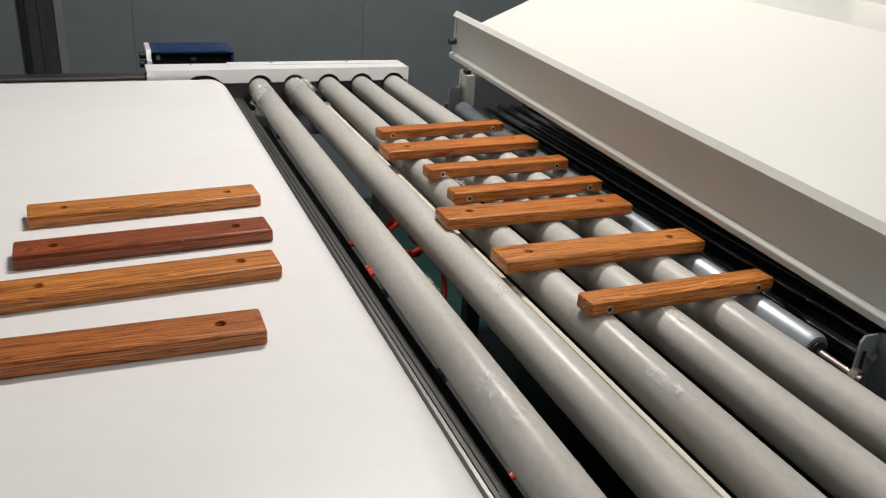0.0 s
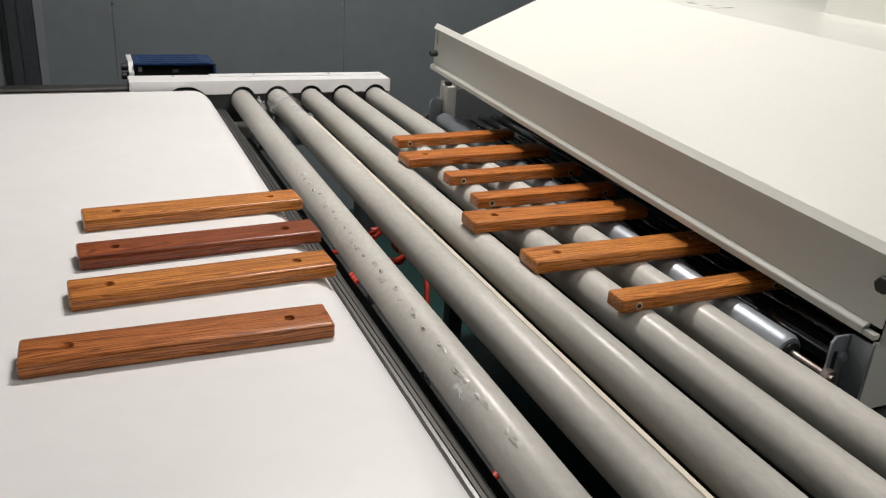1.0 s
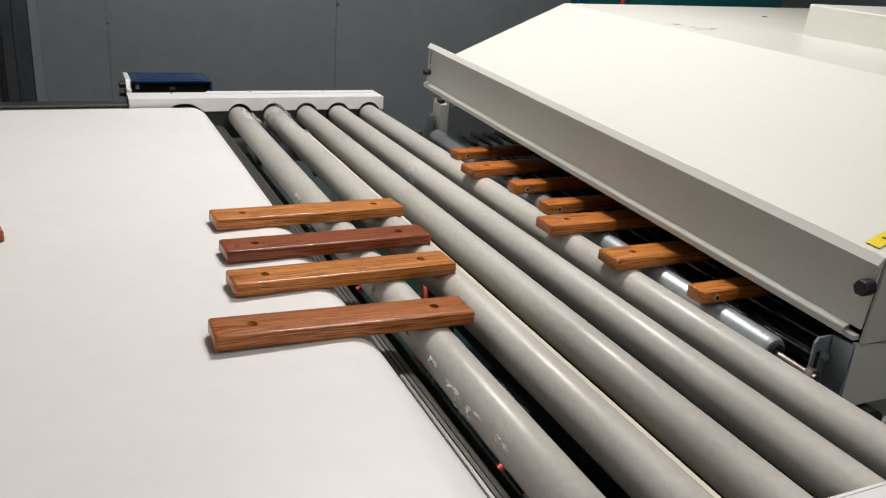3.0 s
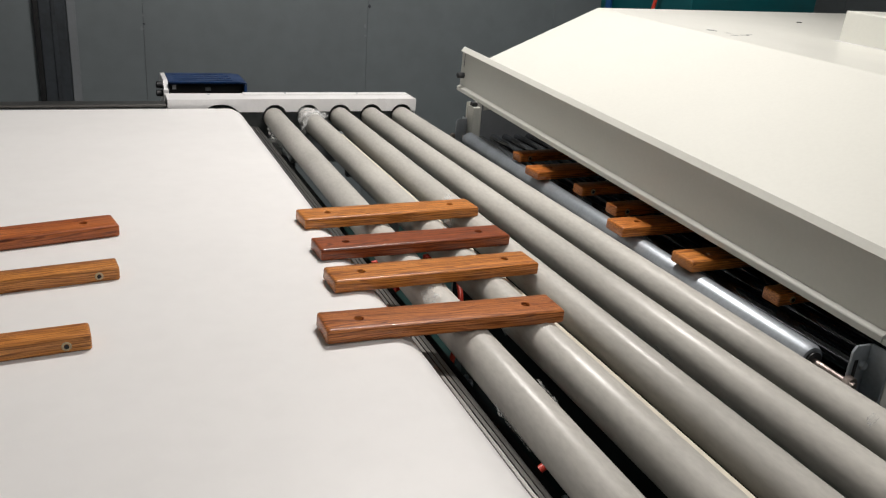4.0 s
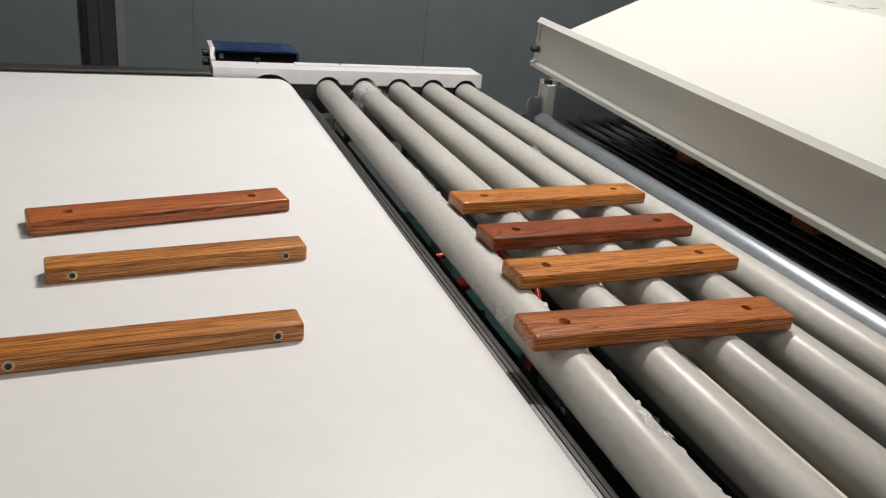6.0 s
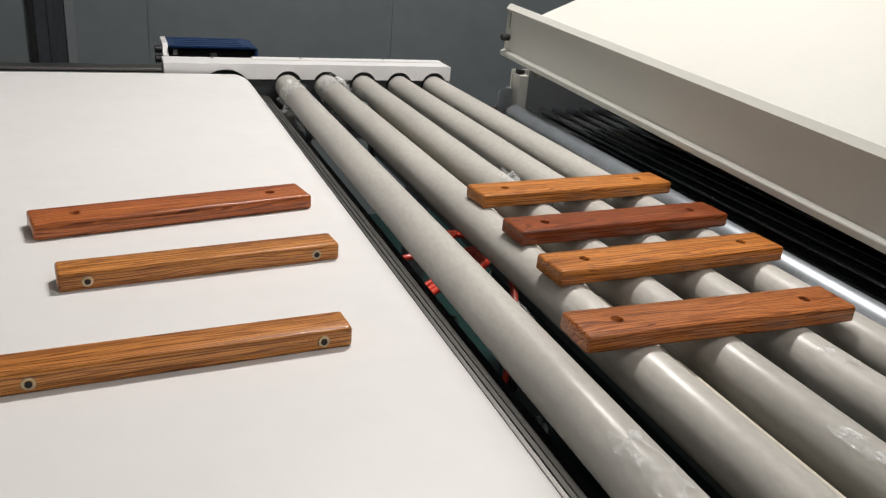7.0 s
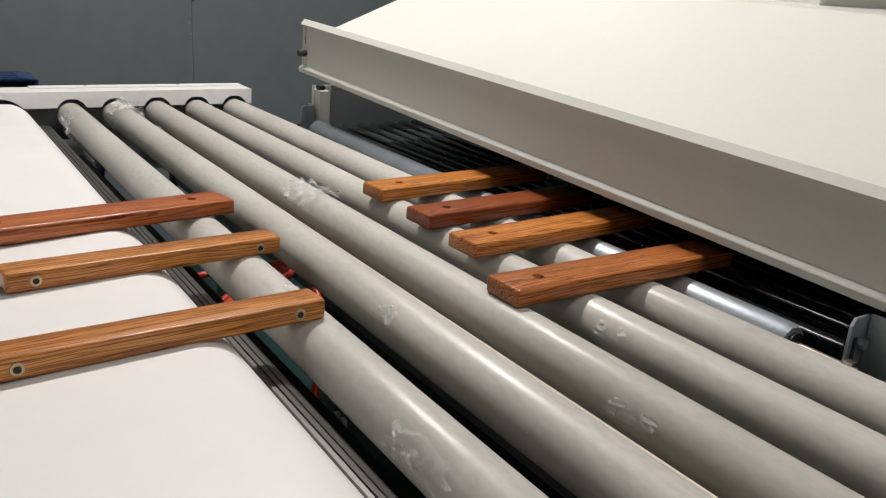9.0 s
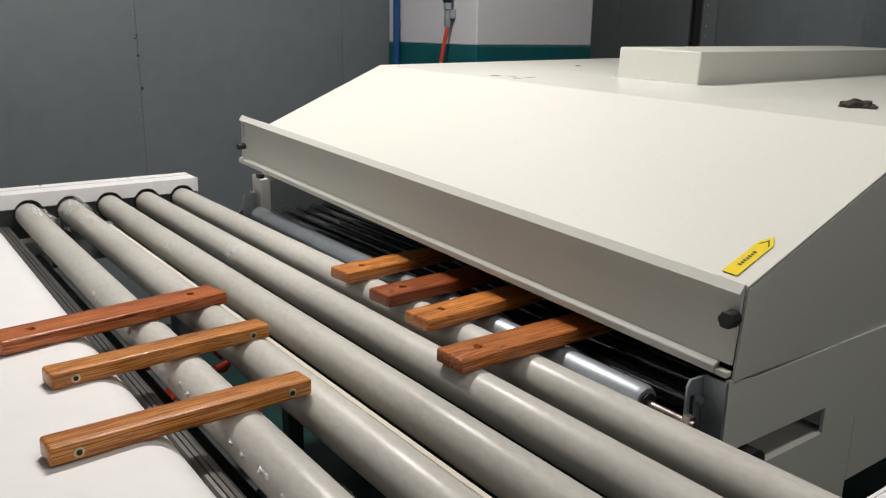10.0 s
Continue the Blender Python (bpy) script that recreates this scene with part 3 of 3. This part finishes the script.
    part("rubber_tab", box(-0.001, -0.0002, -0.021, -0.0195, 0.07, 0.112), KNOB, ob)
    # arrow sticker on the slope, with bars for its print
    up = math.atan2(0.15, 0.395)
    st = part("arrow_sticker", prism([(-0.012, 0.0), (0.012, 0.0), (0.012, 0.085), (0.0, 0.105), (-0.012, 0.085)], 0, 0.0012, 0, "z"), YELLOW, ob, "yellow arrow sticker with dark print")
    st.matrix_basis = Matrix.Translation((0.016, L + 0.038, H + 0.0058)) @ Euler((0, -up, 0)).to_matrix().to_4x4() @ pose(0, 0, 0, 0, 0, -90)
    for k in range(7):
        part("print_bar", box(-0.003 + 0.001 * (k % 2), 0.003, 0.022 + k * 0.0058, 0.0252 + k * 0.0058, 0.0014, 0.0017), INK, st)
    for s in (-1, 1):
        part("print_bar", prism([(s * 0.008, 0.078), (s * 0.008, 0.081), (0.0, 0.094), (0.0, 0.091)], 0.0014, 0.0017, 0, "z"), INK, st)
    # small hole and scratches on the top
    part("plug", box(1.105, 1.122, -0.236, -0.226, top_z(-0.23) + 0.0002, top_z(-0.23) + 0.002, 0.0005), KNOB, ob, "small black plug")
    scuff = random.Random(8)
    for n in range(6):
        x, y = 0.53 + scuff.uniform(-0.03, 0.06), -0.54 + scuff.uniform(-0.05, 0.05)
        mark = part("scuff", box(-0.012, 0.012, -0.0012, 0.0012, 0.0, 0.0006), STRIP, ob)
        mark.matrix_basis = pose(x, y, top_z(y) + 0.0003, 0, 0, scuff.uniform(-30, 30))
    return ob


hood()


def rag():
    bm = bmesh.new()
    bmesh.ops.create_icosphere(bm, subdivisions=4, radius=1)
    for v in bm.verts:
        k = 1 + 0.35 * noise.noise(v.co * 2.1) + 0.2 * noise.noise(v.co * 5.3)
        v.co = Vector((v.co.x * 0.033 * k, v.co.y * 0.013 * k + 0.008 * math.sin(v.co.x * 3), max(-0.003, v.co.z * 0.014 * k)))
    ob = smooth(part("rag", bm, CLOTH), 60)
    ob.matrix_world = (pose(0.531, -0.271, 1.015, 2.66, 0, 0.72) @ pose(0.722, -1.389, 0.3035, -1.3, 0, -78))
    tagged(ob, "crumpled dark brown rag lying on the hood", "rag")


rag()


def dryer_cabinet():
    ob = empty("dryer_cabinet", pose(0, 0, 0), "cream painted base cabinet of the dryer with a dark inlet", "machine")
    y0, y1 = -1.912, -1.906
    upper = [(0.551, 0.815), (0.826, 0.813), (0.826, 0.768), (0.93, 0.766), (0.93, 0.646), (2.75, 0.63), (2.75, 0.919), (0.62, 0.919), (0.551, 0.928)]
    part("side_panel", prism(upper, y0, y1), PAINT, ob)
    lower = [(0.56, 0.30), (0.9285, 0.30), (0.9285, 0.767), (0.56, 0.767)]
    part("lower_panel", prism(lower, y0, y1), PAINT, ob, "lower side panel")
    part("slot_tray", box(0.64, 0.85, -1.905, -1.80, 0.756, 0.7665), PAINT, ob, "folded tray inside the slot")
    part("slot_back", box(0.64, 0.85, -1.80, -1.797, 0.767, 0.83), PAINT, ob)
    part("side_panel", box(0.553, 2.75, -0.294, -0.288, 0.30, 0.975), PAINT, ob)
    # sill, floor and back carry the inlet's shade as near-black colour
    part("front_sill", box(0.556, 0.56, -1.905, -0.295, 0.30, 0.80), RECESS_SHADE, ob)
    part("inner_floor", box(0.561, 2.7, -1.865, -0.297, 0.79, 0.80), RECESS_SHADE, ob)
    part("inner_back", box(1.6, 1.61, -1.9, -0.297, 0.801, 1.16), RECESS_SHADE, ob)
    part("back_panel", box(2.742, 2.749, -1.905, -0.295, 0.30, 0.918), PAINT, ob)
    for x in (0.62, 0.86, 2.6):
        for y in (-1.86, -0.36):
            part("leg", box(x - 0.025, x + 0.025, y - 0.025, y + 0.025, 0.0, 0.30, 0.003), GREYBAR, ob)
    smooth(part("level_knob", lathe([(-1.93, 0.018), (-1.927, 0.026), (-1.885, 0.026)], "y", 24, at=(0.615, 0, 0.782)), KNOB, ob, "black round knob"))
    for y, out in ((-1.872, -1), (-0.31, 1)):
        br = [(0.512, 0.80), (0.512, 0.915), (0.518, 0.924), (0.549, 0.924), (0.549, 0.80)]
        plate = part("bracket", prism(br, y - 0.002, y + 0.002), STEEL, ob, "galvanised slotted bracket")
        a, b = sorted((y + out * 0.0025, y + out * (0.0395 if out < 0 else 0.03)))
        part("flange", box(0.5455, 0.5495, a, b, 0.78, 0.926, 0.001), STEEL, plate)
        a, b = sorted((y + out * 0.0022, y + out * 0.0032))
        # a dark strip laid on the plate paints the slot's shade
        part("slot", box(0.519, 0.526, a, b, 0.845, 0.90), RECESS_SHADE, plate)
        smooth(part("bolt", lathe(sorted([(y + out * 0.0025, 0.0075), (y + out * 0.009, 0.0065)]), "y", 6, at=(0.537, 0, 0.89)), STEEL, plate))
        smooth(part("nut", lathe(sorted([(y + out * 0.0035, 0.011), (y + out * 0.016, 0.011)]), "y", 6, at=(0.510, 0, 0.866)), RUSTY, plate))
    smooth(part("chrome_pin", lathe([(-1.868, 0.0035), (-1.868, 0.0055), (-1.85, 0.0055), (-1.849, 0.0038), (-1.80, 0.0038)], "y", 12, at=(0.525, 0, 0.845)), STEEL, ob, "short bright pin"))
    # added liner, grey over the cream wall: inlet shade put into its colour
    part("far_liner", box(0.605, 1.6, -0.3, -0.2955, 0.801, 0.974), STRIP, ob)
    part("far_post", box(0.556, 0.582, -0.335, -0.2945, 0.80, 0.966, 0.003), PAINT, ob)
    part("lock_tab", box(0.556, 0.574, -0.33, -0.305, 0.9665, 0.979, 0.003), KNOB, ob)


dryer_cabinet()

infeed = empty("infeed_roller", pose(0.548, 0, 0.866, 0, 0, -1.27), "bright zinc-plated infeed roller of the dryer", "roller")
smooth(part("tube", lathe([(-1.808, 0.014), (-1.808, 0.022), (-1.800, 0.0255), (-0.36, 0.0255), (-0.354, 0.022), (-0.354, 0.014)], sides=40), STEEL, infeed))
smooth(part("bearing_cap", lathe([(-1.813, 0.009), (-1.813, 0.016), (-1.8085, 0.016)], sides=24), DARK, infeed))
smooth(part("shaft", lathe([(-1.895, 0.006), (-1.8135, 0.006)], sides=14), RUSTY, infeed, "rusty steel shaft"))
smooth(part("shaft", lathe([(-0.3535, 0.006), (-0.30, 0.006)], sides=14), RUSTY, infeed))


def dryer_rollers():
    x = 0.592
    front = empty("dryer_roller", pose(x, 0, 0.858, 0, 0, -0.3), "thick black glossy roller behind the infeed roller", "roller", "dryer rollers")
    smooth(part("tube", lathe([(-1.84, 0.006), (-1.84, 0.018), (-0.34, 0.018), (-0.34, 0.006)], sides=32), CARRIER, front))
    smooth(part("pin", lathe([(-1.862, 0.005), (-1.8405, 0.005)], sides=10), RUSTY, front))
    x += 0.043
    for k in range(13):
        ob = empty("dryer_roller", pose(x, 0, 0.868, 0, 0, -0.3), "black glossy carrier roller in the dark dryer inlet", "roller", "dryer rollers")
        smooth(part("tube", lathe([(-1.84, 0.006), (-1.84, 0.0125), (-0.34, 0.0125), (-0.34, 0.006)], sides=20), CARRIER, ob))
        smooth(part("pin", lathe([(-1.862, 0.004), (-1.8405, 0.004)], sides=10), RUSTY, ob))
        x += 0.043


dryer_rollers()


# ---- wooden slats ----
def rounded(length, width, r, steps=4):
    def loop(inset):
        a, b, q = length / 2 - inset, width / 2 - inset, max(r - inset * 0.5, 0.001)
        pts = []
        for cx, cy, s in ((a - q, b - q, 0), (-a + q, b - q, 90), (-a + q, -b + q, 180), (a - q, -b + q, 270)):
            pts += [(cx + q * math.cos(radians(s + 90 * k / steps)), cy + q * math.sin(radians(s + 90 * k / steps))) for k in range(steps + 1)]
        return pts
    return loop


def slat(tone, wide, words, m):
    t = 0.023
    size = (0.394, 0.066) if wide else (0.345, 0.042)
    ob = empty("wooden_slat", m, words, "slat", "wooden slats on the conveyor")
    levels = [(0.0, 0.003), (0.0015, 0.0008), (0.003, 0.0), (t - 0.0045, 0.0), (t - 0.002, 0.0008), (t - 0.0006, 0.0022), (t, 0.0045)]
    if not wide:
        levels = [(z, inset * 0.55) for z, inset in levels]
    holes = [(s * 0.1405, 0.0, 0.0068) for s in (-1, 1)] if wide else []
    body = part("body", filled(rounded(*size, 0.004), holes, levels), WOODS[tone], ob)
    smooth(body, 40)
    for hx, hy, hr in holes:
        part("screw_hole", lathe([(0.001, hr - 0.0002), (0.001, hr - 0.0008), (t - 0.007, hr - 0.0008), (t - 0.007, hr - 0.0002)], "z", 20, at=(hx, hy, 0)), BORE, ob, "dark bored screw hole")
    if not wide:
        for s in (-1, 1):
            y = -size[1] / 2
            prof = [(y + 0.0005, 0.0036), (y - 0.0012, 0.0040), (y - 0.0012, 0.0060), (y - 0.0004, 0.0066), (y + 0.0008, 0.0066), (y + 0.0008, 0.0036)]
            ring = lathe(prof[:-1], "y", 20, at=(s * 0.1405, 0, t * 0.45))
            smooth(part("insert_nut", ring, BRASS, ob, "brass threaded insert"))
            # a dark disc paints the shade in the insert's bore
            part("bore", lathe([(y - 0.0022, 0.0033), (y - 0.0014, 0.0033)], "y", 16, at=(s * 0.1405, 0, t * 0.45)), RECESS_SHADE, ob, "dark bore")
    return ob


WIDE = "varnished {} wooden slat with two screw holes, lying flat"
THIN = "narrow varnished {} wooden slat on edge with brass inserts"
# group, tone, wide, x, y, yaw
SLATS = [
    ("a", "orange", False, 0.338, -0.6940, 4.0), ("a", "orange", True, 0.328, -0.8500, 3.0), ("a", "orange", False, 0.350, -1.0100, 1.5),
    ("a", "orange", False, 0.347, -1.1610, 1.5), ("a", "orange", True, 0.3065, -1.2820, -0.8), ("a", "gold", True, 0.3305, -1.4785, -0.2),
    ("a", "gold", False, 0.364, -1.6550, 0.5),
    ("b", "gold", True, -0.3905, -1.104, 4.4), ("b", "red", True, -0.400, -1.274, 3.5), ("b", "gold", True, -0.413, -1.418, 3.1),
    ("b", "brown", True, -0.469, -1.600, -0.3),
    ("c", "russet", True, -1.108, -1.127, 11.3), ("c", "tawny", False, -1.089, -1.324, 6.9), ("c", "tawny", False, -1.133, -1.552, 4.1),
]
# how far each group has gone: seconds, metres along the conveyor
GONE = {
    "a": [(0, 0.0), (0.5, 0.046), (1, 0.091), (1.5, 0.137), (2, 0.182), (3.5, 0.315), (4, 0.359), (4.5, 0.397), (5, 0.443), (7, 0.634), (8.5, 0.770), (10, 0.906)],
    "b": [(0, 0.0), (0.5, 0.055), (1, 0.1105), (1.5, 0.168), (2, 0.221), (2.75, 0.299), (3.5, 0.369), (4, 0.413), (4.5, 0.457), (5, 0.505), (5.5, 0.549),
          (6.25, 0.616), (7, 0.688), (7.5, 0.737), (8, 0.782), (8.5, 0.831), (9, 0.878), (9.5, 0.920), (10, 0.965)],
    "c": [(0, -0.05), (3.5, 0.344), (4, 0.396), (4.5, 0.451), (5, 0.508), (5.5, 0.563), (6.25, 0.647), (7, 0.731), (7.5, 0.785), (8, 0.841), (8.5, 0.897), (9, 0.954), (9.5, 1.003), (10, 1.050)],
}
WORDS = {"orange": "orange-brown", "red": "reddish dark brown", "gold": "golden brown", "brown": "mid-brown", "tawny": "tawny striped", "russet": "russet"}
MOVING = []
for group, tone, wide, x, y, yaw in SLATS:
    ob = slat(tone, wide, (WIDE if wide else THIN).format(WORDS[tone]), pose(x + GONE[group][0][1], y, BELT_Z, 0, 0, yaw))
    MOVING.append((ob, group, x, y, yaw))

# ---- panels of the wall ----
PANEL = 1.02
for k in range(-6, 7):
    x = 0.694 + PANEL * k
    part("panel", box(x + 0.0008, x + PANEL - 0.0008, WALL_Y - 0.002, WALL_Y + 0.0035, 0.001, CEILING - 0.002), WALL, wall)

# chipped paint and fastener marks along the joints
chips = random.Random(21)
for k in (-1, 0):
    for n in range(9):
        x, z = 0.694 + PANEL * k + chips.uniform(-0.012, 0.012), chips.uniform(0.95, 1.75)
        w, h = chips.uniform(0.002, 0.008), chips.uniform(0.003, 0.012)
        part("paint_chip", prism([(x - w, z), (x - w * 0.3, z + h), (x + w * 0.6, z + h * 0.7), (x + w, z - h * 0.2), (x, z - h * 0.8)], WALL_Y - 0.0028, WALL_Y - 0.0021), POST if n % 2 else STRIP, wall)


def motions():
    for ob, group, x, y, yaw in MOVING:
        times, way = zip(*GONE[group])
        rows = []
        for n in range(41):
            at = x + float(np.interp(n * 0.25, times, way))
            # the slat dips a little while it straddles the belt end and the first rollers
            dip = float(np.interp(at, (-0.2, -0.17, 0.0, 0.05, 0.15), (0, 1.4, 1.4, 0.5, 0)))
            drop = float(np.interp(at, (-0.2, 0.0), (0, 0.0035)))
            rows.append((n * 0.25, pose(at, y, BELT_Z - drop, 0, 0, yaw) @ pose(0, 0, 0.0115, 0, dip, 0) @ pose(0, 0, -0.0115)))
        walk(ob, rows)
    for k, ob in enumerate(ROLLERS):
        walk(ob, [(n * 0.25, roller_pose(k, 155.0 * n * 0.25)) for n in range(41)])
    walk(infeed, [(n * 0.2, pose(0.548, 0, 0.866, 0, 0, -1.27) @ pose(0, 0, 0, 0, 206.0 * n * 0.2, 0)) for n in range(51)])


motions()
